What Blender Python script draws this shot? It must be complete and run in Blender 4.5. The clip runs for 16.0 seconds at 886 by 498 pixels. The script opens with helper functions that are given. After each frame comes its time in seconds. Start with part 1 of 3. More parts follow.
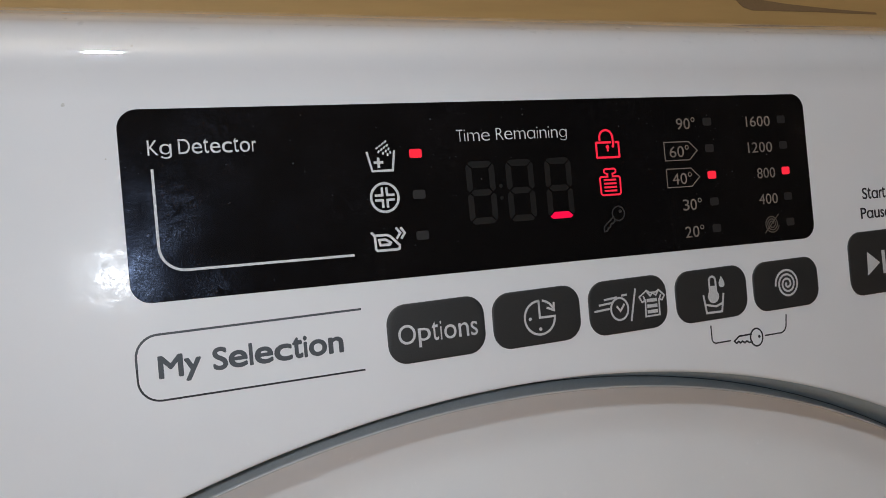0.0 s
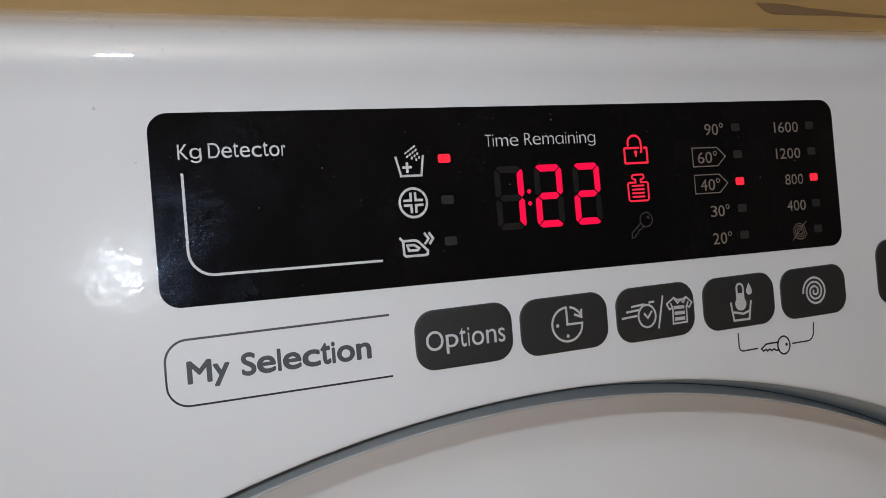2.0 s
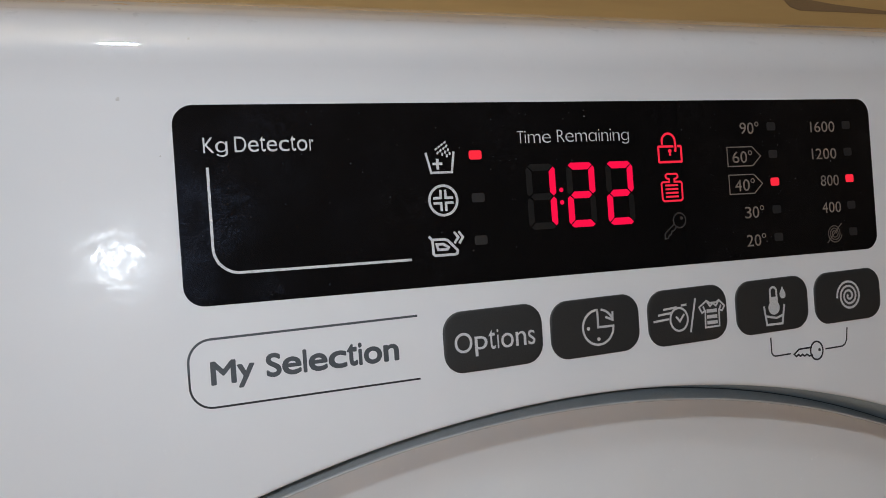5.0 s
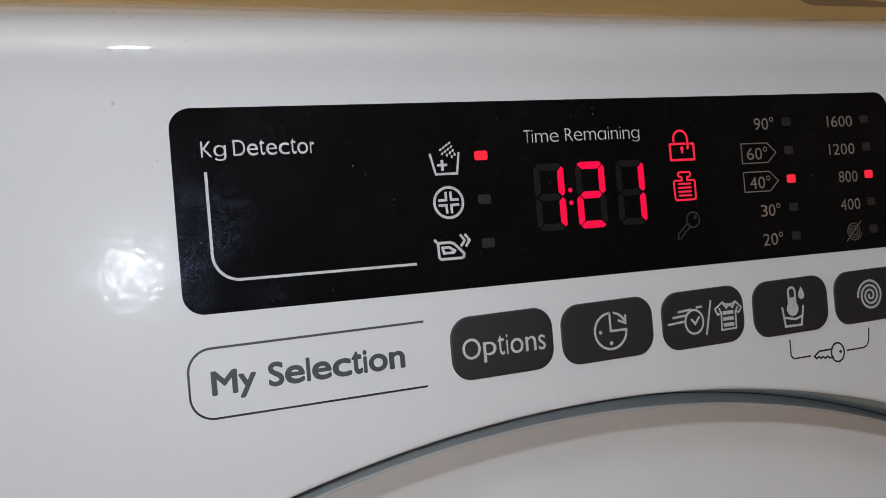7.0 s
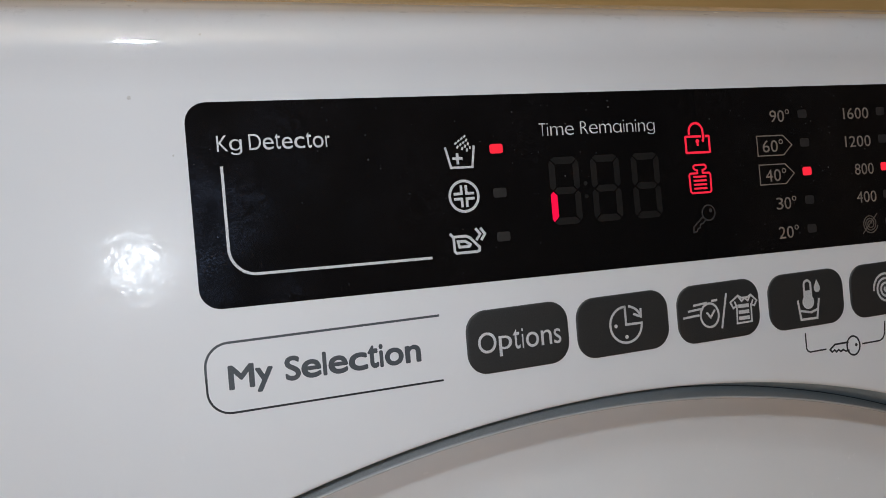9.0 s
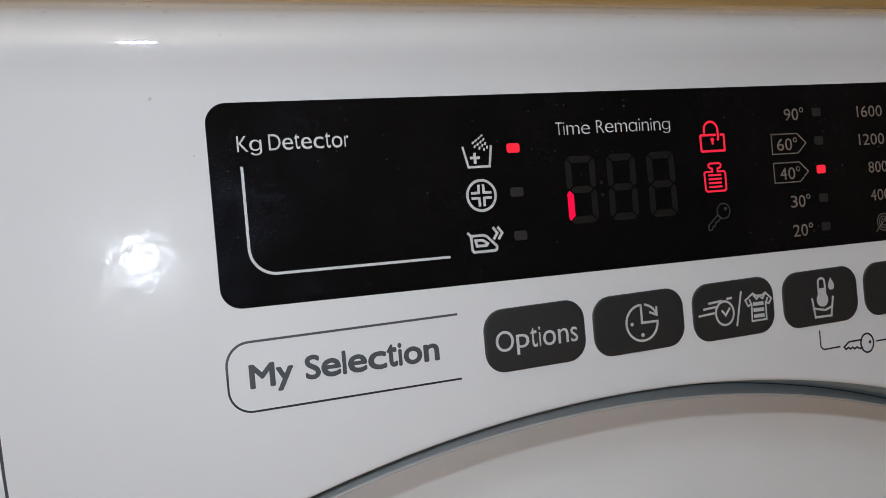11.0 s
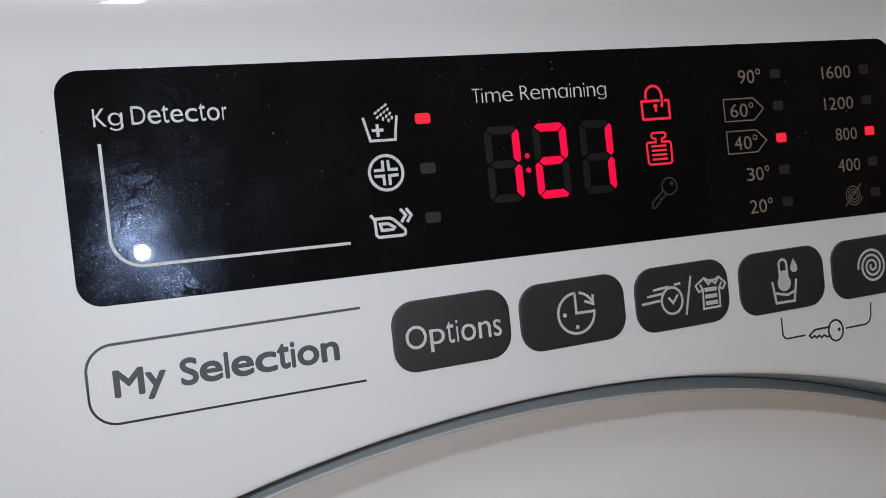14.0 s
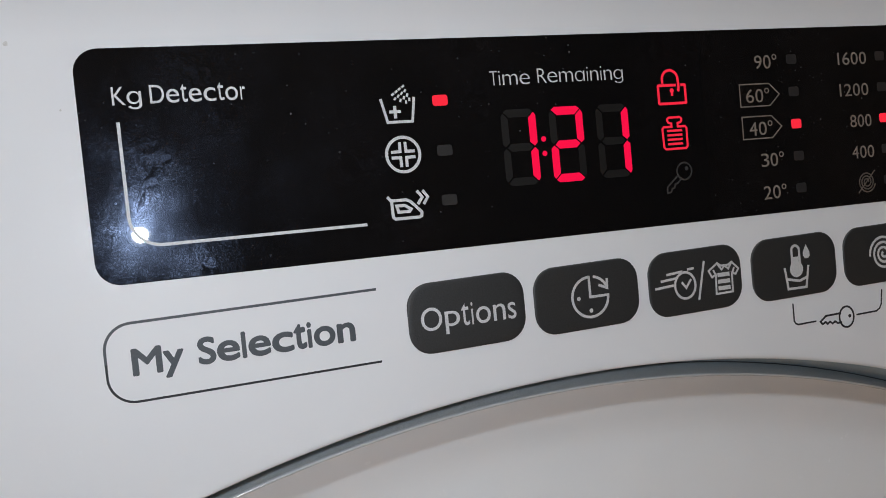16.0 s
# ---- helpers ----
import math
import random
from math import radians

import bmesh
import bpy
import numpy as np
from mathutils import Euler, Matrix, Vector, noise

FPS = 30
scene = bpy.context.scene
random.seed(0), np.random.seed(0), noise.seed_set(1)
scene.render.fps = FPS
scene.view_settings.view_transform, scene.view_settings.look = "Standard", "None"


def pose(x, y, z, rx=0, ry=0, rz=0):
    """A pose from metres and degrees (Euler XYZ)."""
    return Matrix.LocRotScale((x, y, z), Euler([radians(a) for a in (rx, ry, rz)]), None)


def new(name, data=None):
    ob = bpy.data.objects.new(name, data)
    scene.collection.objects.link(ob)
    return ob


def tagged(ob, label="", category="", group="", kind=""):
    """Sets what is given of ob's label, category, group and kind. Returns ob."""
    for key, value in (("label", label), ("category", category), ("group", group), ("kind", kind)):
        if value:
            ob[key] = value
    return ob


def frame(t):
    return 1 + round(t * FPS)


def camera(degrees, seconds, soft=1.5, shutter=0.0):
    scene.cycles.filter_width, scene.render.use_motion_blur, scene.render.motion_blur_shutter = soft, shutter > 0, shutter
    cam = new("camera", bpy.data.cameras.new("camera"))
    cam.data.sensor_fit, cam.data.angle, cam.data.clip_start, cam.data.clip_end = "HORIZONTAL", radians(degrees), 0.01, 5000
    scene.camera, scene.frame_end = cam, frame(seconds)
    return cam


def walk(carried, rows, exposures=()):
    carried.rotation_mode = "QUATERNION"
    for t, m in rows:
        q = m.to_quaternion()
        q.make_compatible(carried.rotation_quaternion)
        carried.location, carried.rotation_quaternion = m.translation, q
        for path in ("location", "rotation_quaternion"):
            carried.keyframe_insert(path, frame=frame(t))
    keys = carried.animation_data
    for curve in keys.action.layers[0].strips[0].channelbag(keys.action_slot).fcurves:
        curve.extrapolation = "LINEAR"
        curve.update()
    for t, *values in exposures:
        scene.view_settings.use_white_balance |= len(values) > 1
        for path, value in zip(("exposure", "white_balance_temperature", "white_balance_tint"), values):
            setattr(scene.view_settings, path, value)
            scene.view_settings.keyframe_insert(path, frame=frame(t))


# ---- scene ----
# Millimetres on the control panel's own plane: x to the right, z up, the plane at y = 0; the panel's datum lies 0.78 m over the floor.
Z0 = 0.78
cam = camera(60.0, 16.0, soft=0.9)
ROWS = [
    (0.0, -54.42, -163.17, -23.54, -19.86, 0.54, 5.17),
    (0.5, -57.97, -164.38, -22.04, -19.61, 0.36, 4.88),
    (1.0, -59.11, -164.75, -23.67, -19.60, 0.90, 5.07),
    (1.5, -57.35, -161.79, -22.61, -19.43, 0.66, 4.93),
    (2.0, -58.65, -160.38, -21.89, -19.45, 0.60, 4.79),
    (2.5, -60.35, -160.82, -21.69, -19.34, 0.64, 4.75),
    (3.0, -61.28, -156.63, -21.68, -19.34, 0.83, 4.60),
    (3.5, -59.60, -153.35, -21.23, -19.10, 0.46, 4.39),
    (4.0, -59.91, -153.80, -21.46, -18.93, 0.40, 4.22),
    (4.2, -62.66, -153.82, -20.50, -19.40, 0.11, 4.11),
    (6.5, -61.39, -152.31, -20.06, -18.50, 0.43, 4.41),
    (7.0, -59.86, -149.92, -20.71, -18.37, 0.63, 4.86),
    (7.5, -56.14, -147.59, -20.51, -18.28, 0.15, 4.76),
    (8.0, -54.02, -148.12, -21.92, -18.24, 0.24, 5.19),
    (8.5, -58.61, -148.80, -20.82, -18.13, 0.10, 5.08),
    (9.0, -61.76, -148.91, -20.30, -17.95, 0.12, 4.97),
    (9.5, -64.67, -150.98, -20.02, -17.81, -0.02, 4.83),
    (10.0, -63.88, -148.66, -19.87, -17.68, -0.06, 4.77),
    (10.2, -65.48, -148.90, -19.85, -17.73, -0.07, 4.81),
    (12.3, -59.73, -147.12, -18.85, -17.51, -0.20, 5.68),
    (12.5, -53.56, -146.13, -19.79, -17.41, -0.04, 5.71),
    (13.0, -43.29, -137.70, -21.31, -17.39, -0.33, 5.66),
    (13.5, -38.23, -144.18, -23.42, -17.37, -0.62, 5.99),
    (14.0, -41.30, -136.66, -22.07, -17.29, -0.97, 6.18),
    (14.5, -46.22, -135.10, -21.97, -17.49, -1.73, 5.90),
    (15.0, -44.30, -136.67, -23.54, -17.55, -1.55, 5.85),
    (15.5, -41.84, -134.60, -22.35, -17.29, -2.15, 5.72),
    (16.0, -44.45, -135.92, -22.22, -17.27, -2.10, 5.61),
]


def eye_pose(x, y, z, yaw, pitch, roll):
    return pose(x / 1000, y / 1000, Z0 + z / 1000, 90 + pitch, 0, yaw) @ pose(0, 0, 0, 0, 0, -roll)


walk(cam, [(t, eye_pose(*row)) for t, *row in ROWS], exposures=[(0.0, 0.0), (3.5, -0.03), (6.5, -0.09), (10.0, -0.07), (13.0, -0.10), (16.0, -0.11)])

# ---- world and light ----
TORCH_POWER = 1800.0
LAMP_POWER = 600.0
world = bpy.data.worlds.new("world")
scene.world = world
world.use_nodes = True
world.node_tree.nodes["Background"].inputs[0].default_value = (0.9, 0.75, 0.55, 1)
world.node_tree.nodes["Background"].inputs[1].default_value = 0.02


# ---- materials ----
def material(name, base, rough=0.5, metal=0.0, coat=0.0, coat_rough=0.05, spec=0.5):
    m = bpy.data.materials.new(name)
    m.use_nodes = True
    b = m.node_tree.nodes["Principled BSDF"]
    b.inputs["Base Color"].default_value = (*base, 1)
    b.inputs["Roughness"].default_value = rough
    b.inputs["Metallic"].default_value = metal
    b.inputs["Coat Weight"].default_value = coat
    b.inputs["Coat Roughness"].default_value = coat_rough
    b.inputs["Specular IOR Level"].default_value = spec
    return m, m.node_tree, b


def noise_node(tree, scale, detail=3.0, rough=0.55, stretch=(1, 1, 1)):
    co = tree.nodes.new("ShaderNodeTexCoord")
    mp = tree.nodes.new("ShaderNodeMapping")
    mp.inputs["Scale"].default_value = stretch
    n = tree.nodes.new("ShaderNodeTexNoise")
    n.inputs["Scale"].default_value, n.inputs["Detail"].default_value, n.inputs["Roughness"].default_value = scale, detail, rough
    tree.links.new(co.outputs["Object"], mp.inputs["Vector"])
    tree.links.new(mp.outputs["Vector"], n.inputs["Vector"])
    return n


def ramp(tree, source, a, b, lo, hi):
    r = tree.nodes.new("ShaderNodeMapRange")
    r.inputs["From Min"].default_value, r.inputs["From Max"].default_value = a, b
    r.inputs["To Min"].default_value, r.inputs["To Max"].default_value = lo, hi
    tree.links.new(source, r.inputs["Value"])
    return r.outputs["Result"]


def mix_colour(tree, factor, a, b):
    m = tree.nodes.new("ShaderNodeMix")
    m.data_type = "RGBA"
    tree.links.new(factor, m.inputs[0])
    m.inputs[6].default_value, m.inputs[7].default_value = (*a, 1), (*b, 1)
    return m.outputs[2]


def maths(tree, op, a, b):
    m = tree.nodes.new("ShaderNodeMath")
    m.operation = op
    for n, v in enumerate((a, b)):
        if isinstance(v, (int, float)):
            m.inputs[n].default_value = v
        else:
            tree.links.new(v, m.inputs[n])
    return m.outputs[0]


def bump(tree, shader, height, strength, distance):
    b = tree.nodes.new("ShaderNodeBump")
    b.inputs["Strength"].default_value, b.inputs["Distance"].default_value = strength, distance
    tree.links.new(height, b.inputs["Height"])
    tree.links.new(b.outputs["Normal"], shader.inputs["Normal"])


def white_plastic(name, base, rough, coat=0.0):
    m, tree, b = material(name, base, rough, coat=coat, coat_rough=0.045, spec=0.015 if coat else 0.5)
    cloud = noise_node(tree, 14, 4)
    tree.links.new(mix_colour(tree, ramp(tree, cloud.outputs[0], 0.35, 0.7, 0, 1), base, tuple(c * 0.95 for c in base)), b.inputs["Base Color"])
    smear = noise_node(tree, 260, 6, 0.75)
    tree.links.new(ramp(tree, smear.outputs[0], 0.3, 0.75, rough * 0.75, rough * 1.35), b.inputs["Roughness"])
    if coat:
        # the flat front carries a film of finger marks, the rolled top is clean
        where = tree.nodes.new("ShaderNodeSeparateXYZ")
        spot = tree.nodes.new("ShaderNodeTexCoord")
        tree.links.new(spot.outputs["Object"], where.inputs[0])
        front = ramp(tree, where.outputs["Z"], Z0 + 0.013, Z0 + 0.019, 1.0, 0.0)
        film = maths(tree, "MULTIPLY", front, ramp(tree, smear.outputs[0], 0.36, 0.66, 0.05, 0.27))
        tree.links.new(maths(tree, "ADD", film, 0.004), b.inputs["Coat Roughness"])
        b.inputs["Coat IOR"].default_value = 1.9
        tree.links.new(ramp(tree, front, 0.0, 1.0, 1.0, coat * 0.17), b.inputs["Coat Weight"])
        tree.links.new(ramp(tree, front, 0.0, 1.0, 0.12, 0.015), b.inputs["Specular IOR Level"])
        peel = noise_node(tree, 420, 3)
        hump = tree.nodes.new("ShaderNodeBump")
        hump.inputs["Distance"].default_value = 0.0004
        tree.links.new(maths(tree, "MULTIPLY", front, 0.15), hump.inputs["Strength"])
        tree.links.new(peel.outputs[0], hump.inputs["Height"])
        tree.links.new(hump.outputs["Normal"], b.inputs["Coat Normal"])
    return m


WHITE = white_plastic("white_gloss_plastic", (0.82, 0.82, 0.83), 0.32, 0.6)
DOOR_WHITE = white_plastic("white_door_plastic", (0.89, 0.885, 0.88), 0.30, 2.4)


def black_gloss():
    m, tree, b = material("black_gloss_acrylic", (0.004, 0.004, 0.005), 0.5, coat=1.0, coat_rough=0.018, spec=0.25)
    b.inputs["Coat IOR"].default_value = 1.38
    b.inputs["Specular Tint"].default_value = (0.52, 0.66, 1.0, 1)
    co = tree.nodes.new("ShaderNodeTexCoord")

    def rubbed(cell, fine, bend):
        """Finger marks: patches that are each wiped in a direction of their own."""
        warp = tree.nodes.new("ShaderNodeTexNoise")
        warp.inputs["Scale"].default_value, warp.inputs["Detail"].default_value = cell * 1.6, 3
        tree.links.new(co.outputs["Object"], warp.inputs["Vector"])
        off = tree.nodes.new("ShaderNodeVectorMath")
        off.operation = "MULTIPLY_ADD"
        off.inputs[1].default_value = (bend, bend, bend)
        tree.links.new(warp.outputs["Color"], off.inputs[0])
        tree.links.new(co.outputs["Object"], off.inputs[2])
        patch = tree.nodes.new("ShaderNodeTexVoronoi")
        patch.feature, patch.inputs["Scale"].default_value = "SMOOTH_F1", cell
        tree.links.new(off.outputs[0], patch.inputs["Vector"])
        split = tree.nodes.new("ShaderNodeSeparateColor")
        tree.links.new(patch.outputs["Color"], split.inputs[0])
        turn = tree.nodes.new("ShaderNodeVectorRotate")
        turn.rotation_type = "Y_AXIS"
        tree.links.new(off.outputs[0], turn.inputs["Vector"])
        tree.links.new(maths(tree, "MULTIPLY", split.outputs[0], 3.2), turn.inputs["Angle"])
        thin = tree.nodes.new("ShaderNodeMapping")
        thin.inputs["Scale"].default_value = (0.09, 1, 1)
        tree.links.new(turn.outputs[0], thin.inputs["Vector"])
        lines = tree.nodes.new("ShaderNodeTexNoise")
        lines.inputs["Scale"].default_value, lines.inputs["Detail"].default_value, lines.inputs["Roughness"].default_value = fine, 5, 0.72
        tree.links.new(thin.outputs[0], lines.inputs["Vector"])
        return maths(tree, "MULTIPLY", ramp(tree, split.outputs[1], 0.25, 0.85, 0.25, 1.6), ramp(tree, lines.outputs[0], 0.46, 0.64, 0.1, 2.9))

    smear = noise_node(tree, 60, 5, 0.7, (1, 1, 0.6))
    grease = ramp(tree, smear.outputs[0], 0.40, 0.68, 0.11, 0.62)
    fine = noise_node(tree, 4200, 4, 0.8)
    marks = maths(tree, "ADD", maths(tree, "MULTIPLY", rubbed(85, 900, 0.012), 0.75), maths(tree, "MULTIPLY", rubbed(170, 1500, 0.006), 0.4))
    film = maths(tree, "MULTIPLY", grease, maths(tree, "MULTIPLY", ramp(tree, fine.outputs[0], 0.44, 0.66, 0.5, 1.9), marks))
    tree.links.new(ramp(tree, fine.outputs[0], 0.3, 0.7, 0.13, 0.25), b.inputs["Roughness"])
    # dust: sparse pale grains
    v = tree.nodes.new("ShaderNodeTexVoronoi")
    v.inputs["Scale"].default_value = 420
    tree.links.new(co.outputs["Object"], v.inputs["Vector"])
    w = tree.nodes.new("ShaderNodeSeparateColor")
    tree.links.new(v.outputs["Color"], w.inputs[0])
    size = ramp(tree, w.outputs[0], 0.74, 1.0, 0.0, 0.085)
    grain = maths(tree, "LESS_THAN", v.outputs["Distance"], size)
    # and a bloom of much finer dust, thickest on greasy patches
    f = tree.nodes.new("ShaderNodeTexVoronoi")
    f.inputs["Scale"].default_value = 1300
    tree.links.new(co.outputs["Object"], f.inputs["Vector"])
    q = tree.nodes.new("ShaderNodeSeparateColor")
    tree.links.new(f.outputs["Color"], q.inputs[0])
    mote = maths(tree, "LESS_THAN", f.outputs["Distance"], ramp(tree, q.outputs[0], 0.80, 1.0, 0.0, 0.22))
    tree.links.new(maths(tree, "ADD", film, maths(tree, "MULTIPLY", mote, 0.55)), b.inputs["Specular IOR Level"])
    dust = maths(tree, "MAXIMUM", maths(tree, "MULTIPLY", grain, 0.8), maths(tree, "MULTIPLY", mote, ramp(tree, smear.outputs[0], 0.45, 0.64, 0.0, 0.65)))
    tree.links.new(mix_colour(tree, dust, (0.0045, 0.0043, 0.0045), (0.13, 0.13, 0.135)), b.inputs["Base Color"])
    return m


BLACK = black_gloss()


def button_plastic():
    m, tree, b = material("charcoal_soft_plastic", (0.018, 0.018, 0.019), 0.5, spec=0.85)
    fine = noise_node(tree, 3200, 3)
    tree.links.new(mix_colour(tree, ramp(tree, fine.outputs[0], 0.35, 0.7, 0, 1), (0.012, 0.013, 0.0135), (0.024, 0.026, 0.027)), b.inputs["Base Color"])
    bump(tree, b, fine.outputs[0], 0.35, 0.0002)
    return m


BUTTON = button_plastic()


def print_ink(name, base, rough=0.55):
    m, tree, b = material(name, base, rough)
    fine = noise_node(tree, 3000, 2)
    tree.links.new(mix_colour(tree, ramp(tree, fine.outputs[0], 0.35, 0.7, 0, 1), base, tuple(c * 0.82 for c in base)), b.inputs["Base Color"])
    return m


INK_WHITE = print_ink("white_print", (0.72, 0.72, 0.73))
INK_DIM = print_ink("dim_warm_grey_print", (0.25, 0.205, 0.17))
INK_FAINT = print_ink("faint_warm_grey_print", (0.13, 0.105, 0.085))
INK_GREY = print_ink("slate_grey_print", (0.075, 0.085, 0.095))
INK_DARK = print_ink("dark_line_print", (0.014, 0.015, 0.018))
ICON_GREY = print_ink("pale_grey_icon", (0.66, 0.66, 0.66))
LED_OFF = print_ink("unlit_lamp_window", (0.028, 0.0255, 0.025), 0.45)
GHOST = print_ink("unlit_segment_window", (0.0068, 0.0060, 0.0056), 0.5)
KEY_OFF = print_ink("unlit_icon_window", (0.052, 0.047, 0.045), 0.5)


def glow(name, colour, power):
    m, tree, b = material(name, (0.02, 0.002, 0.003), 0.5, spec=0.1)
    b.inputs["Emission Color"].default_value = (*colour, 1)
    b.inputs["Emission Strength"].default_value = power
    return m


RED = glow("red_led_glow", (1.0, 0.004, 0.062), 1.0)
RED_LED = glow("red_led_lamp_glow", (1.0, 0.024, 0.050), 1.0)
RED_ICON = glow("red_icon_glow", (1.0, 0.024, 0.06), 0.9)
TORCH_GLOW = glow("cold_white_torch_glow", (0.795, 0.865, 0.955), TORCH_POWER)
LAMP_GLOW = glow("warm_lamp_glow", (0.82, 0.945, 1.07), LAMP_POWER)

RING = print_ink("slate_satin_plastic", (0.58, 0.605, 0.62), 0.4)
# Paler than the rim: the lip's highlight is put into its colour.
LIP, _, _ = material("slate_lip_highlight", (0.80, 0.83, 0.85), 0.2, spec=1.0)
RECESS = print_ink("blue_grey_plastic", (0.66, 0.80, 0.90), 0.2)
# Colour stands for the shade at the foot of the door's groove.
GAP = print_ink("slate_gap_shade", (0.09, 0.10, 0.11), 0.6)
SEAL = print_ink("dark_rubber_gap", (0.055, 0.06, 0.068), 0.7)


def wood(name, light, dark, along):
    m, tree, b = material(name, light, 0.45)
    stretch = [14, 14, 14]
    stretch[along] = 1.0
    grain = noise_node(tree, 3.0, 6, 0.6, tuple(stretch))
    tree.links.new(mix_colour(tree, ramp(tree, grain.outputs[0], 0.35, 0.68, 0, 1), light, dark), b.inputs["Base Color"])
    bump(tree, b, grain.outputs[0], 0.15, 0.002)
    return m


WOOD = wood("warm_pine_boards", (0.56, 0.35, 0.135), (0.42, 0.25, 0.09), 0)
FLOOR_WOOD = wood("oak_floor_boards", (0.71, 0.47, 0.28), (0.57, 0.345, 0.185), 1)
PLASTER = white_plastic("pale_plaster", (0.78, 0.77, 0.75), 0.8)
CEILING_PAINT = white_plastic("cream_ceiling_paint", (0.72, 0.52, 0.34), 0.8)
BROWN_WALL = white_plastic("warm_brown_paint", (0.15, 0.098, 0.062), 0.8)
DIRT = print_ink("grey_brown_dirt", (0.70, 0.685, 0.66), 0.8)
STREAK = print_ink("dark_streak", (0.24, 0.14, 0.06), 0.8)
DARK_PLASTIC, _, _ = material("dark_housing_plastic", (0.03, 0.03, 0.03), 0.5)

# ---- building helpers ----
PLACED = {}


def thing(name, place, label, category, group="", kind=""):
    ob = new(name)
    ob.location = place
    PLACED[ob] = Vector(place)
    return tagged(ob, label, category, group, kind)


def part(name, bm, mat, parent=None, label="", origin=None, smooth=True):
    """One mesh object from a bmesh in world metres, under a thing or a part."""
    origin = Vector(origin) if origin is not None else (PLACED[parent].copy() if parent else Vector())
    bmesh.ops.translate(bm, vec=-origin, verts=bm.verts)
    bmesh.ops.recalc_face_normals(bm, faces=bm.faces)
    me = bpy.data.meshes.new(name)
    bm.to_mesh(me)
    bm.free()
    if smooth:
        me.shade_smooth()
        me.set_sharp_from_angle(angle=radians(38))
    for mm in (mat if isinstance(mat, (list, tuple)) else (mat,)):
        me.materials.append(mm)
    ob = new(name, me)
    PLACED[ob] = origin
    ob.parent = parent
    ob.location = origin - (PLACED[parent] if parent else Vector())
    if label:
        ob["label"] = label
    return ob


def W(x, z, y=0.0):
    return Vector((x * 0.9945 / 1000, y / 1000, Z0 + z / 1000))


def rounded(x0, x1, z0, z1, r, n=8):
    pts = []
    for cx, cz, a in ((x1 - r, z1 - r, 0), (x0 + r, z1 - r, 90), (x0 + r, z0 + r, 180), (x1 - r, z0 + r, 270)):
        for i in range(n + 1):
            t = radians(a + 90 * i / n)
            pts.append((cx + r * math.cos(t), cz + r * math.sin(t)))
    return pts


def slab(x0, x1, z0, z1, r, front, back, bevel, crown=0.0, lean=0.0, rise=0.0):
    """A rounded plate: y from back to front (front is the smaller), with a soft front edge and a slightly crowned face."""
    bm = bmesh.new()
    steps = [(0.0, back), (0.0, front + bevel)]
    steps += [(bevel * (1 - math.cos(a)), front + bevel * (1 - math.sin(a))) for a in (0.4, 0.8, 1.2, math.pi / 2)]
    if not crown:
        steps += [(bevel + 0.03, front), (bevel + 0.3, front)]
    if crown:
        half = (z1 - z0) / 2 - bevel
        steps += [(bevel + half * f, front - crown * (1 - (1 - f) ** 2)) for f in (0.12, 0.3, 0.55, 0.85)]
    rings = []
    for inset, y in steps:
        pts = rounded(x0 + inset, x1 - inset, z0 + inset, z1 - inset, max(r - inset, 0.15))
        rings.append([bm.verts.new(W(x, z + (lean + rise * (z - z0) / (z1 - z0)) * (x - (x0 + x1) / 2), y)) for x, z in pts])
    for a, b in zip(rings, rings[1:]):
        for i in range(len(a)):
            j = (i + 1) % len(a)
            bm.faces.new((a[i], a[j], b[j], b[i]))
    bm.faces.new(rings[-1])
    return bm


def fill(bm, pts, y, deep=0.025):
    """A small printed or moulded patch with the given outline."""
    front = [bm.verts.new(W(x, z, y)) for x, z in pts]
    back = [bm.verts.new(W(x, z, y + deep)) for x, z in pts]
    bm.faces.new(front)
    for i in range(len(pts)):
        j = (i + 1) % len(pts)
        bm.faces.new((front[i], front[j], back[j], back[i]))


def stroke(bm, pts, w, y, closed=False, deep=0.025):
    """A line of even width along the points, mitred at the corners."""
    p = [Vector(q) for q in pts]
    n = len(p)
    rails = []
    for i in range(n):
        a = p[i - 1] if i or closed else None
        b = p[(i + 1) % n] if i < n - 1 or closed else None
        d1 = (p[i] - a).normalized() if a is not None else None
        d2 = (b - p[i]).normalized() if b is not None else None
        d1, d2 = d1 or d2, d2 or d1
        n1, n2 = Vector((-d1.y, d1.x)), Vector((-d2.y, d2.x))
        m = n1 + n2
        m = m.normalized() if m.length > 1e-4 else n1
        k = w / 2 / max(m.dot(n1), 0.45)
        c = p[i].copy()
        if not closed and i in (0, n - 1):
            c += (-d2 if i == 0 else d1) * (w * 0.3)
        rails.append((c + m * k, c - m * k))
    quads = [[bm.verts.new(W(q.x, q.y, yy)) for q, yy in ((l, y), (r, y), (l, y + deep), (r, y + deep))] for l, r in rails]
    for i in range(n if closed else n - 1):
        a, b = quads[i], quads[(i + 1) % n]
        bm.faces.new((a[0], a[1], b[1], b[0]))
        bm.faces.new((a[0], b[0], b[2], a[2]))
        bm.faces.new((a[1], a[3], b[3], b[1]))
    if not closed:
        for q in (quads[0], quads[-1]):
            bm.faces.new((q[0], q[2], q[3], q[1]))


def arc(cx, cz, r, a0, a1, n=24, rz=None):
    rz = rz or r
    return [(cx + r * math.cos(radians(a0 + (a1 - a0) * i / n)), cz + rz * math.sin(radians(a0 + (a1 - a0) * i / n))) for i in range(n + 1)]


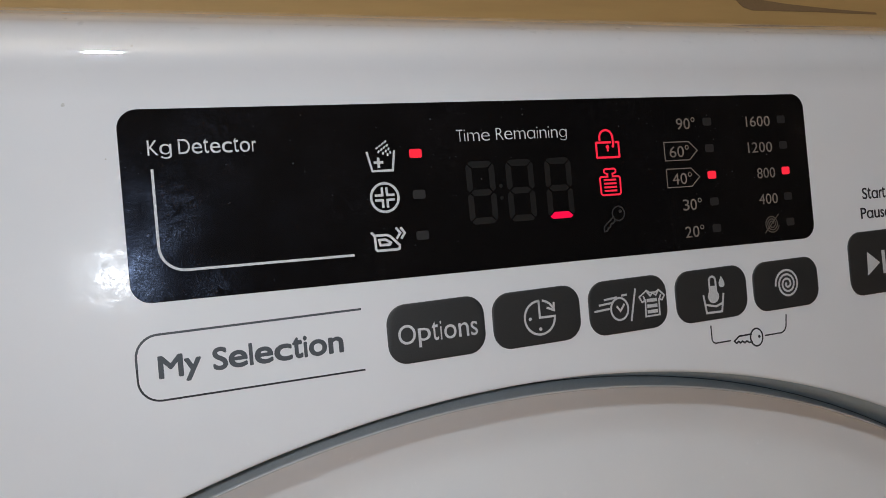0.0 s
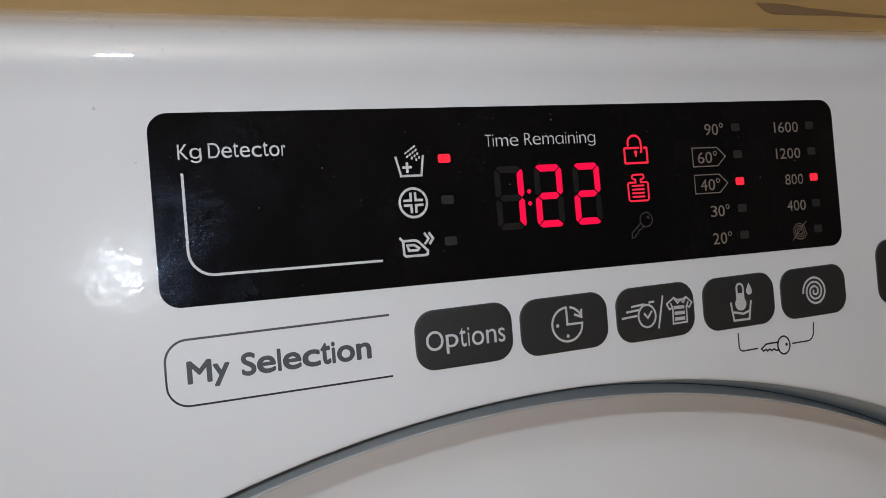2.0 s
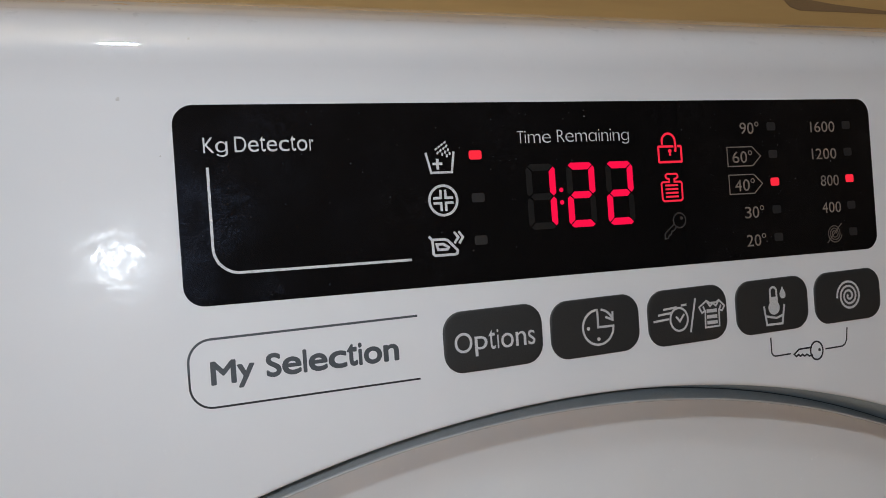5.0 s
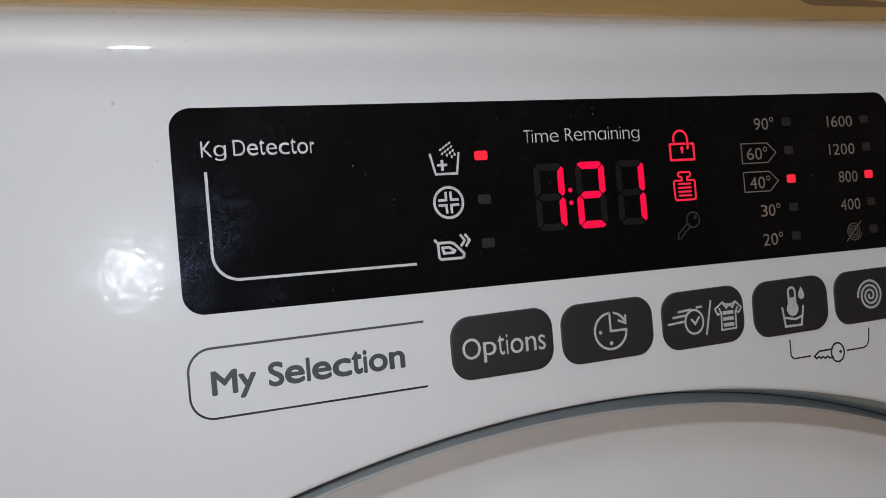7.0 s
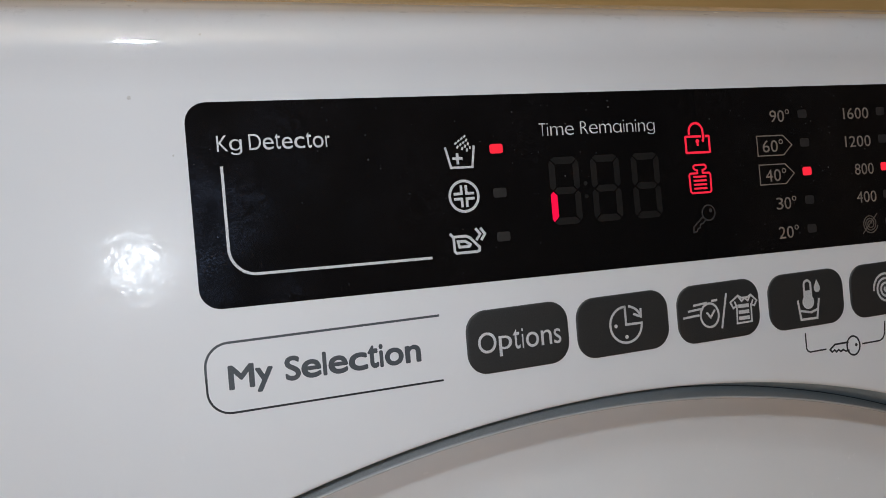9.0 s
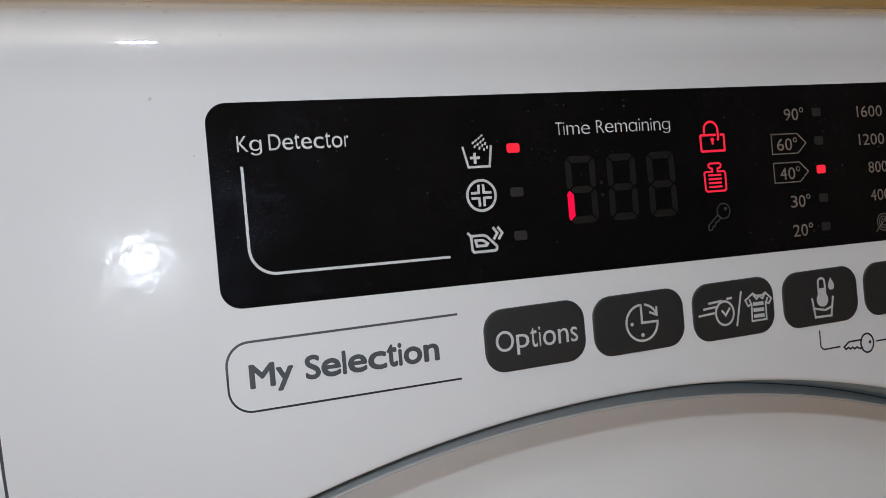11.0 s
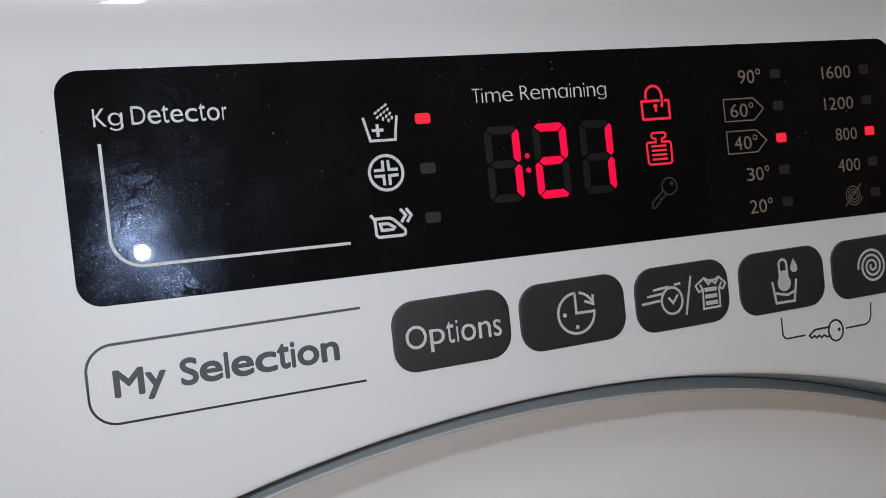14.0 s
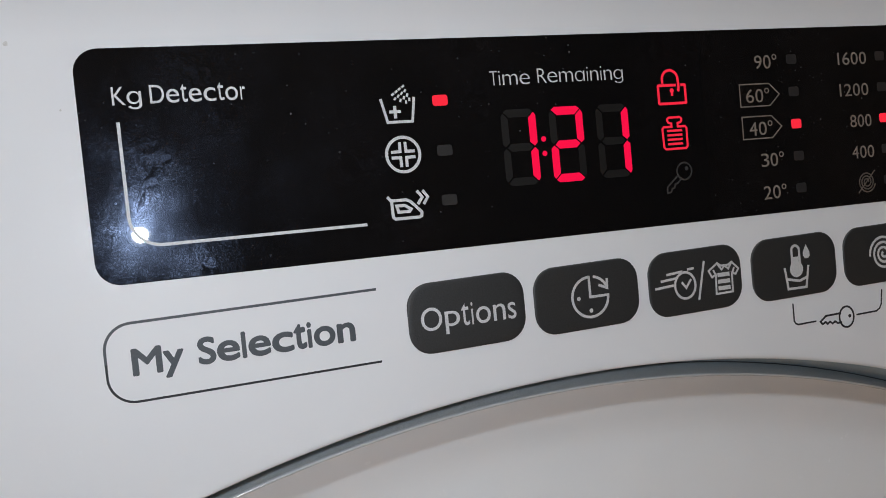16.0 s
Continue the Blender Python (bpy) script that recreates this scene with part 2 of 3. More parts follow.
def ring_pts(cx, cz, r, rz=None, n=32):
    return arc(cx, cz, r, 0, 360, n, rz)[:-1]


def drawn(name, mat, parent, y, w, lines=(), loops=(), fills=(), label=""):
    """An icon of strokes and patches; every stroke lies a hair over the one before it."""
    bm = bmesh.new()
    lift = 0.0
    for pts in fills:
        fill(bm, pts, y - lift)
        lift += 0.004
    for group, closed in ((lines, False), (loops, True)):
        for pts in group:
            stroke(bm, pts, w, y - lift, closed)
            lift += 0.004
    return part(name, bm, mat, parent, label, smooth=False)


# a geometric sans: advance, side bearings, foot and head of each letter, in thousandths of the type size
LETTERS = {"K": (591, 80, 10, 0, 740), "g": (673, 45, 70, -190, 547), "D": (744, 78, 40, 0, 740), "e": (650, 42, 42, -10, 550), "t": (339, 20, 20, 0, 740),
           "c": (647, 45, 45, -10, 550), "o": (655, 42, 42, -10, 550), "r": (301, 68, 5, 0, 550), "T": (426, 10, 10, 0, 740), "i": (200, 63, 63, 0, 740),
           "m": (938, 66, 66, 0, 550), "R": (607, 80, 20, 0, 740), "a": (683, 45, 70, -10, 550), "n": (610, 66, 66, 0, 550), "M": (919, 78, 78, 0, 740),
           "y": (536, 8, 8, -190, 547), "S": (498, 38, 35, -12, 750), "l": (200, 66, 66, 0, 740), "O": (869, 40, 40, -12, 750), "p": (682, 66, 45, -190, 550),
           "s": (388, 32, 32, -10, 550), "P": (592, 80, 25, 0, 740), "u": (608, 62, 62, -10, 547), "1": (400, 135, 165, 0, 740)}
GLYPH = {"a": "\u0251", "g": "\u0261"}


def glyph(letter, bold):
    cu = bpy.data.curves.new("glyph", "FONT")
    cu.body, cu.offset, cu.extrude = GLYPH.get(letter, letter), bold, 0.004
    cu.resolution_u = 6
    ob = new("glyph", cu)
    bpy.context.view_layer.update()
    me = bpy.data.meshes.new_from_object(ob.evaluated_get(bpy.context.evaluated_depsgraph_get()))
    bpy.data.objects.remove(ob)
    bpy.data.curves.remove(cu)
    return me


def lettering(name, words, x0, x1, base, cap, y, mat, parent, bold=0.0, label="", fat=0.0, lean=0.0):
    """Words in the built-in font from x0 to x1, on the base line and with capitals up to cap; each letter is set to its own width."""
    spec = [LETTERS.get(c, (554, 45, 45, -8, 745)) for c in words]
    total = sum(q[0] for q in spec) - spec[0][1] - spec[-1][2]
    kx, kz = (x1 - x0 - fat) / total, (cap - base - fat) / 740
    bm = bmesh.new()
    pen = -spec[0][1]
    for c, (adv, left, right, foot, head) in zip(words, spec):
        me = glyph(c, bold)
        xs, ys = [v.co.x for v in me.vertices], [v.co.y for v in me.vertices]
        ax, bx, ay, by = min(xs), max(xs), min(ys), max(ys)
        for v in me.vertices:
            x = x0 + fat / 2 + kx * (pen + left + (v.co.x - ax) / (bx - ax) * (adv - left - right))
            z = base + fat / 2 + kz * (foot + (v.co.y - ay) / (by - ay) * (head - foot))
            v.co = W(x, z + lean * (x - (x0 + x1) / 2), y - v.co.z * 5)
        bm.from_mesh(me)
        bpy.data.meshes.remove(me)
        pen += adv
    if fat:
        whole = bm.verts[:] + bm.edges[:] + bm.faces[:]
        for n in range(1, 9):
            more = bmesh.ops.duplicate(bm, geom=whole)["geom"]
            t = math.pi * n / 4
            shift = W(fat / 2 * math.cos(t), fat / 2 * math.sin(t), -0.003 * n) - W(0, 0)
            bmesh.ops.translate(bm, vec=shift, verts=[g for g in more if isinstance(g, bmesh.types.BMVert)])
    return part(name, bm, mat, parent, label, smooth=False)


def box(x0, x1, y0, y1, z0, z1, bevel=0.0):
    """An upright block in world metres."""
    bm = bmesh.new()
    bmesh.ops.create_cube(bm, size=1.0)
    for v in bm.verts:
        v.co = Vector(((x0 + x1) / 2 + v.co.x * (x1 - x0), (y0 + y1) / 2 + v.co.y * (y1 - y0), (z0 + z1) / 2 + v.co.z * (z1 - z0)))
    if bevel:
        bmesh.ops.bevel(bm, geom=bm.edges[:], offset=bevel, segments=3, affect="EDGES", profile=0.5)
    return bm


def setting(name, bm, mat, label, category):
    return tagged(part(name, bm, mat), label, category, kind="structure")


# ---- the room ----
# Floor, walls and ceiling are unseen; colours picked for bounce and reflections.
setting("floor", box(-2.0, 2.0, -2.6, 0.75, -0.05, 0.0), FLOOR_WOOD, "honey-coloured oak board floor under the washing machine", "floor")
setting("wall_south", box(-2.0, 2.0, -2.7, -2.604, 0.0, 2.5), BROWN_WALL, "plain warm brown painted wall", "wall")
setting("wall_west", box(-2.1, -2.004, -2.6, 0.75, 0.0, 2.5), PLASTER, "plain pale plaster wall", "wall")
setting("wall_east", box(2.004, 2.1, -2.6, 0.75, 0.0, 2.5), BROWN_WALL, "plain warm brown painted wall", "wall")
setting("ceiling", box(-2.1, 2.1, -2.7, 0.85, 2.504, 2.6), CEILING_PAINT, "plain cream painted ceiling", "ceiling")
setting("wall_north", box(-2.0, 2.0, 0.775, 0.85, 0.0, 2.5), WOOD, "warm pine boarded wall", "wall")
worktop = setting("worktop", box(-2.0, 2.0, 0.092, 0.775, 0.8400, 0.8850, 0.0015), WOOD, "warm pine worktop over the washing machine", "worktop")

# pendant lamp
LAMP = Vector((-0.145, -1.22, 2.0))


def turned(profile, n=32):
    """Turns a profile of (radius, z) round the pendant's axis."""
    bm = bmesh.new()
    rows = [[bm.verts.new((LAMP.x + r * math.cos(2 * math.pi * i / n), LAMP.y + r * math.sin(2 * math.pi * i / n), z)) for i in range(n)] for r, z in profile]
    for a, b in zip(rows, rows[1:]):
        for i in range(n):
            bm.faces.new((a[i], a[(i + 1) % n], b[(i + 1) % n], b[i]))
    bm.faces.new(rows[0])
    bm.faces.new(rows[-1])
    return bm


lamp = thing("pendant_lamp", (LAMP.x, LAMP.y, 2.504), "small round white pendant lamp hanging from the ceiling, switched on", "lamp")
bm = bmesh.new()
bmesh.ops.create_uvsphere(bm, u_segments=32, v_segments=18, radius=0.04, matrix=Matrix.Translation(LAMP))
part("bulb", bm, LAMP_GLOW, lamp, "white glowing globe")
part("socket", turned([(0.012, 2.085), (0.018, 2.08), (0.02, 2.04), (0.016, 2.036)]), DARK_PLASTIC, lamp)
part("flex", turned([(0.003, 2.48), (0.003, 2.084)], 10), DARK_PLASTIC, lamp)
part("ceiling_rose", turned([(0.045, 2.504), (0.045, 2.495), (0.02, 2.478)]), DARK_PLASTIC, lamp)

# the torch beside the lens
torch = thing("torch", (0, 0, 0), "small cold white torch, switched on", "torch")
bm = bmesh.new()
bmesh.ops.create_circle(bm, cap_ends=True, segments=20, radius=0.0024, matrix=Matrix.Translation((0, 0, -0.0006)))
part("lens", bm, TORCH_GLOW, torch, "cold white glowing lens")
bm = bmesh.new()
bmesh.ops.create_cone(bm, cap_ends=True, segments=20, radius1=0.0042, radius2=0.0042, depth=0.003, matrix=Matrix.Translation((0, 0, 0.0012)))
part("housing", bm, DARK_PLASTIC, torch)

# dark brown tapering patch on the worktop's front
bm = bmesh.new()
fill(bm, [(177, 72.1), (181, 68.8), (186, 67.5), (218, 67.7), (256, 67.3), (256, 68.2), (232, 69.1), (205, 70.7), (192, 72.0)], 91.8, 0.5)
part("streak", bm, STREAK, worktop, "dark brown streak along the front of the worktop", smooth=False)

# ---- the washing machine ----
MID = 25.0
ARCH_R, ARCH_Z = 275.5, -330.5
machine = thing("washing_machine", (MID / 1000, 0.29, 0.0), "white washing machine with black display panel, running", "washing machine")


def arch_z(x):
    d = abs(x - MID)
    return ARCH_Z + math.sqrt(ARCH_R ** 2 - d * d) if d < ARCH_R else ARCH_Z


CURVE_R, CURVE_Z = 15.5, 18.8
# the rolled top: stretches of (radius, angle at their end), tight at first, then a slack crown
ROLL = ((CURVE_R, radians(25)), (12.0, radians(60)), (70.0, radians(67)), (420.0, radians(77)), (22.0, radians(90)))
EDGE = 0.35


def roll_place(a):
    """Height over the roll's start and depth at the angle a from the front."""
    up = deep = start = 0.0
    for r, end in ROLL:
        stop = min(a, end)
        up += r * (math.sin(stop) - math.sin(start))
        deep += r * (math.cos(start) - math.cos(stop))
        start = end
        if a <= end:
            break
    return up, deep


def roll_point(x, a):
    up, deep = roll_place(a)
    return W(x, CURVE_Z + up, deep)


ROLL_TOP = CURVE_Z + roll_place(math.pi / 2)[0]


def fascia_point(x, z):
    """The fascia's surface: flat, rolled back along the top, with a small rounded edge round the door's arch."""
    if z <= CURVE_Z:
        d = math.hypot(x - MID, z - ARCH_Z) - ARCH_R
        return W(x, z, EDGE * math.exp(-max(d, 0) / 0.25))
    return roll_point(x, (z - CURVE_Z) / CURVE_R)


def fascia():
    bm = bmesh.new()
    xs = [MID - 297 + 594 * i / 198 for i in range(199)]
    cols = []
    roll = [math.pi / 2 * i / 90 for i in range(1, 91)]
    for x in xs:
        b = arch_z(x)
        low = [b + q for q in (0, 0.12, 0.3, 0.5, 0.8, 1.2, 1.8, 2.6, 5, 10)]
        rest = [b + 10 + (CURVE_Z - b - 10) * i / 10 for i in range(1, 11)]
        col = [bm.verts.new(fascia_point(x, z)) for z in low + rest]
        col += [bm.verts.new(roll_point(x, a)) for a in roll]
        col.append(bm.verts.new(W(x, ROLL_TOP, 570)))
        cols.append(col)
    for a, b in zip(cols, cols[1:]):
        for i in range(len(a) - 1):
            bm.faces.new((a[i], b[i], b[i + 1], a[i + 1]))
    return bm


part("fascia", fascia(), WHITE, machine, "glossy white plastic fascia and top")
TOP = Z0 + ROLL_TOP / 1000
part("cabinet", box(MID / 1000 - 0.297, MID / 1000 + 0.297, 0.024, 0.57, 0.0, TOP - 0.026, 0.004), DOOR_WHITE, machine, "white painted steel cabinet")


def lathe(profile, a0=0.0, a1=360.0, n=180):
    """Turns a profile of (radius, y) round the door's axis."""
    bm = bmesh.new()
    rows = []
    for i in range(n):
        t = radians(a0 + (a1 - a0) * i / n)
        rows.append([bm.verts.new(W(MID + r * math.cos(t), ARCH_Z + r * math.sin(t), y)) for r, y in profile])
    for i in range(n):
        a, b = rows[i], rows[(i + 1) % n]
        for k in range(len(profile) - 1):
            bm.faces.new((a[k], b[k], b[k + 1], a[k + 1]))
    return bm


R = ARCH_R
part("door_recess", lathe([(R + 0.02, EDGE), (R - 0.05, 0.7), (R - 0.25, 2.0), (R - 2.5, 13.6)], n=300), RECESS, machine, "pale blue-grey wall of the door's recess")
# Dark strip closing the groove, painting the shade between recess and rim.
part("door_gap", lathe([(R - 2.48, 13.5), (R - 2.5, 14.5), (R - 2.7, 14.5), (R - 2.75, 13.4)], n=300), GAP, machine, "dark strip for the shade in the gap round the door")
part("door_rim", lathe([(R - 2.7, 13.6), (R - 4.15, 8.8), (R - 4.25, 8.5)], n=300), RING, machine, "slate grey satin rim round the door")
part("rim_lip", lathe([(R - 4.6 + 0.36 * math.cos(t), 8.4 - 0.62 * math.sin(t)) for t in (math.pi * i / 12 for i in range(13))], n=300), LIP, machine, "lip of the door's rim, coloured paler for its highlight")


def dish(u):
    """A slope of one that eases to level about 12 mm in from the rim."""
    k, soft = 11.5, 2.0
    return -soft * math.log((1 + math.exp((k - u) / soft)) / (1 + math.exp(k / soft)))


door_profile = []
for i in range(64):
    u = (R - 6.0) * (i / 63) ** 2.2
    depth = 8.35 + 0.40 * dish(u) - 0.10 * u * math.exp(-u / 160)
    door_profile.append((R - 4.9 - u, depth))
door = part("door", lathe(door_profile, n=300), DOOR_WHITE, machine, "white round door dished behind its rim")
drawn("seam", SEAL, machine, -0.02, 0.5, [[(-101.1, -20.0), (-100.5, -38.0), (-100.15, -47.7), (-100.0, -51.6), (-99.7, -56.6), (-99.2, -62.0), (-98.4, -69.0), (-97.2, -77.0)]], label="dark curved seam beside the drawer")

# specks of dirt on the rolled top and beside the panel
for x, z, r in ((-57.6, 24.2, 0.3), (67.0, CURVE_Z + CURVE_R * radians(64), 0.3), (-71.0, 12.2, 0.4), (-64.2, 1.4, 0.2)):
    bm = bmesh.new()
    c = fascia_point(x, z)
    rim = []
    for i in range(8):
        t = math.pi * i / 4
        rim.append(bm.verts.new(fascia_point(x + r * math.cos(t) * (0.7 + 0.3 * (i % 3)), z + r * math.sin(t)) + Vector((0, -0.00002, 0.00001))))
    tip = bm.verts.new(c + Vector((0, -0.00008, 0.00004)))
    for i in range(8):
        bm.faces.new((rim[i], rim[(i + 1) % 8], tip))
    part("dirt_speck", bm, DIRT, machine, origin=c)

# display panel
FACE = -0.10
panel = part("display_panel", slab(-61.8, 113.4, -27.6, 11.55, 4.0, FACE, 0.05, 0.09, rise=0.0052), BLACK, machine, "black gloss display panel with dust and smears")
INK = FACE - 0.03
lettering("kg_text", "Kg", -56.4, -51.8, 1.75, 4.75, INK, INK_WHITE, panel)
lettering("detector_text", "Detector", -50.5, -35.0, 1.8, 4.85, INK, INK_WHITE, panel)
lettering("time_text", "Time", 10.3, 18.6, 2.3, 5.0, INK, INK_WHITE, panel, -0.012)
lettering("remaining_text", "Remaining", 20.2, 39.0, 2.4, 5.15, INK, INK_WHITE, panel, -0.012)
drawn("corner_line", INK_WHITE, panel, INK, 0.54, [[(-55.85, -1.2), (-55.85, -16.6)] + arc(-50.85, -16.6, 5.0, 180, 270, 12)[1:] + [(-16.2, -21.6)]])

# programme icons
tub_drops = [(-6.9 - 0.68 * i + 0.34 * j, 2.85 - 0.46 * i - 0.80 * j, radians(38 + 17 * j)) for i in range(4) for j in range(4) if i + j < 5]
drawn("tub_icon", INK_WHITE, panel, INK, 0.5, [[(-11.3, 0.6), (-10.35, -3.55), (-5.65, -3.55), (-5.0, 0.7)]],
      fills=[[(-9.1, -2.9), (-8.5, -2.9), (-8.5, -0.6), (-9.1, -0.6)], [(-9.9, -1.95), (-7.7, -1.95), (-7.7, -1.4), (-9.9, -1.4)]])
drawn("spray_drops", INK_WHITE, panel, INK, 0.40, [[(x - 0.19 * math.cos(a), z - 0.19 * math.sin(a)), (x + 0.19 * math.cos(a), z + 0.19 * math.sin(a))] for x, z, a in tub_drops])
cx, cz = -8.05, -9.5
quads = []
for sx, sz in ((1, 1), (-1, 1), (-1, -1), (1, -1)):
    quads.append([(cx + sx * 0.52, cz + sz * 2.1), (cx + sx * 0.56, cz + sz * 0.56), (cx + sx * 2.1, cz + sz * 0.52)])
drawn("cross_icon", INK_WHITE, panel, INK, 0.56, quads, [ring_pts(cx, cz, 3.15, 3.15)])
drawn("iron_icon", INK_WHITE, panel, INK, 0.56, [[(-6.1, -16.4), (-5.25, -17.5), (-6.1, -18.6)], [(-5.0, -16.4), (-4.2, -17.55), (-5.0, -18.7)], [(-11.8, -17.1), (-11.3, -17.7)]],
      [[(-11.15, -17.75), (-8.4, -17.75), (-7.6, -18.1), (-5.6, -20.2), (-5.7, -20.9), (-6.2, -21.1), (-10.7, -21.1), (-11.1, -20.7)], [(-10.25, -18.75), (-8.75, -18.75), (-7.6, -19.5), (-7.9, -19.9), (-10.0, -19.9)]])


def led(x, z, w, h, mat, label):
    return part("led", slab(x - w / 2, x + w / 2, z - h / 2, z + h / 2, 0.5, FACE - 0.05, FACE + 0.05, 0.02), mat, panel, label, origin=W(x, z, FACE))


for i, z in enumerate((0.0, -9.25, -18.45)):
    led(0.0, z, 3.0, 2.0, RED_LED if i == 0 else LED_OFF, "red lit lamp" if i == 0 else "grey unlit lamp")
PITCH = 6.945
for col, x in enumerate((80.7, 105.2)):
    for i in range(5):
        led(x, 5.13 - PITCH * i, 2.7, 2.05, RED_LED if i == 2 else LED_OFF, "red lit lamp" if i == 2 else "grey unlit lamp")
temps = [("90", 71.0, 75.2), ("60", 68.2, 72.6), ("40", 68.4, 72.8), ("30", 70.8, 75.1), ("20", 70.8, 75.1)]
for i, (words, x0, x1) in enumerate(temps):
    zc = 4.75 - PITCH * i - (0.15 if i in (1, 2) else 0.0)
    lettering("temperature_text", words, x0, x1, zc - 1.4, zc + 1.4, INK, INK_DIM, panel)
    drawn("degree_sign", INK_DIM, panel, INK, 0.24, loops=[ring_pts(x1 + 1.0, zc + 1.0, 0.5, n=14)])
for z in (-2.2, -9.05):
    drawn("tag_outline", INK_DIM, panel, INK, 0.27, loops=[[(66.7, z + 2.35), (74.3, z + 2.35), (76.8, z), (74.2, z - 2.35), (66.7, z - 2.35)]])
for i, (words, x0, x1) in enumerate([("1600", 93.3, 101.3), ("1200", 93.2, 101.3), ("800", 95.5, 101.5), ("400", 95.4, 101.6)]):
    zc = 4.8 - PITCH * i
    lettering("spin_speed_text", words, x0, x1, zc - 1.35, zc + 1.35, INK, INK_DIM, panel)
turns = [(98.9 + (0.5 + 1.9 * i / 60) * math.cos(i * 0.31), -22.8 + (0.5 + 1.9 * i / 60) * math.sin(i * 0.31)) for i in range(61)]
drawn("no_spin_icon", INK_FAINT, panel, INK, 0.3, [turns, [(96.4, -25.1), (101.3, -20.4)]])

# lit icons beside the digits
drawn("lock_icon", RED_ICON, panel, INK, 0.54, [[(47.95, 1.3), (47.95, 1.95)] + arc(49.8, 1.95, 1.85, 180, 0, 14)[1:] + [(51.75, 0.4), (51.6, -0.15)], [(50.05, -0.4), (50.05, -1.3)],
      [(51.0, 0.75), (46.95, 0.75), (46.85, 0.65), (46.85, -2.85), (46.95, -2.95), (53.15, -2.95), (53.25, -2.85), (53.25, 0.65), (53.15, 0.75), (52.4, 0.75)]],
      fills=[ring_pts(50.05, -0.35, 0.5, n=12), ring_pts(51.6, -0.25, 0.36, n=10)], label="red lit padlock, shackle open")
drawn("weight_icon", RED_ICON, panel, INK, 0.46, [[(48.25, z), (51.55, z)] for z in (-8.5, -9.4, -10.3, -11.2)],
      [[(48.75, -5.8), (51.35, -5.8), (51.7, -6.1), (51.7, -6.55), (51.4, -6.85), (50.75, -7.0), (50.75, -7.7), (52.45, -7.7), (52.8, -8.1), (52.75, -11.8), (52.35, -12.2), (47.55, -12.2), (47.15, -11.8), (47.05, -8.1), (47.4, -7.7), (49.25, -7.7), (49.25, -7.0), (48.65, -6.85), (48.35, -6.55), (48.35, -6.1)]], label="red lit weight")
drawn("key_icon", KEY_OFF, panel, INK, 0.34, [[(49.9, -17.6), (47.1, -19.9), (47.0, -21.1), (47.9, -21.0), (48.2, -20.3), (48.8, -20.2), (49.0, -19.4), (49.7, -19.2), (50.6, -18.3)]],
      [ring_pts(51.4, -16.9, 1.75)], [ring_pts(52.0, -16.4, 0.45, n=10)], "dark unlit key")

# seven-segment digits
SEG = {"a": [(0.55, -0.5), (1.25, 0), (5.95, 0), (6.65, -0.5), (5.5, -1.5), (1.7, -1.5)],
       "g": [(0.95, -7.15), (1.75, -6.42), (5.45, -6.42), (6.25, -7.15), (5.45, -7.88), (1.75, -7.88)],
       "b": [(6.8, -0.7), (7.2, -1.3), (7.2, -6.4), (6.6, -6.98), (5.75, -6.2), (5.75, -1.75)]}
SEG["d"] = [(x, -14.3 - z) for x, z in SEG["a"]]
SEG["c"] = [(x, -14.3 - z) for x, z in SEG["b"]]
SEG["f"] = [(7.2 - x, z) for x, z in SEG["b"]]
SEG["e"] = [(7.2 - x, z) for x, z in SEG["c"]]
DIGIT_X, DIGIT_Z = (11.75, 21.85, 32.05), -2.4
LIT = {}
HIDDEN, SHOWN = FACE + 0.05, FACE - 0.06


def segment(key, outline):
    cx = sum(p[0] for p in outline) / len(outline)
    cz = sum(p[1] for p in outline) / len(outline)
    bm = bmesh.new()
    fill(bm, outline, FACE - 0.02, 0.015)
    part("segment_window", bm, GHOST, panel, origin=W(cx, cz, FACE), smooth=False)
    bm = bmesh.new()
    wide = max(p[0] for p in outline) - min(p[0] for p in outline)
    tall = max(p[1] for p in outline) - min(p[1] for p in outline)
    # Lit shape is 0.1 mm larger than its window, standing in for bloom.
    fx, fz = 1 + 0.10 / wide, 1 + 0.10 / tall
    fill(bm, [(cx + (x - cx) * fx, cz + (z - cz) * fz) for x, z in outline], SHOWN, 0.02)
    LIT[key] = (part("segment", bm, RED, panel, "red glowing segment", origin=W(cx, cz, SHOWN), smooth=False), cx, cz)


for d, x in enumerate(DIGIT_X):
    for s, pts in SEG.items():
        segment((d, s), [(x + px, DIGIT_Z + pz * 1.02) for px, pz in pts])
for n, z in enumerate((-8.4, -11.2)):
    segment(("colon", n), ring_pts(20.3, z, 0.48, n=16))

# print on the fascia
PRINT = -0.03
# One printed outline in two tones: the paler top half imitates glare.
upper_line = [(-15.8, -33.35), (-57.5, -33.95)] + arc(-57.5, -38.3, 4.35, 90, 180, 10)[1:] + [(-61.85, -40.5)]
lower_line = [(-61.85, -40.5)] + arc(-57.5, -42.7, 4.35, 180, 270, 10) + [(-16.0, -46.5)]
drawn("outline_top", INK_GREY, machine, PRINT, 0.46, [upper_line], label="upper half of the printed outline, paler to imitate glare")
drawn("outline_foot", INK_DARK, machine, PRINT - 0.004, 0.40, [lower_line], label="near-black lower half of the printed outline, without the glare tone")
lettering("my_text", "My", -57.9, -49.6, -42.75, -38.2, PRINT, INK_GREY, machine, label="slate grey printed word", fat=0.35, lean=0.0135)
lettering("selection_text", "Selection", -47.4, -20.2, -42.3, -37.7, PRINT, INK_GREY, machine, label="slate grey printed word", fat=0.35, lean=0.0135)
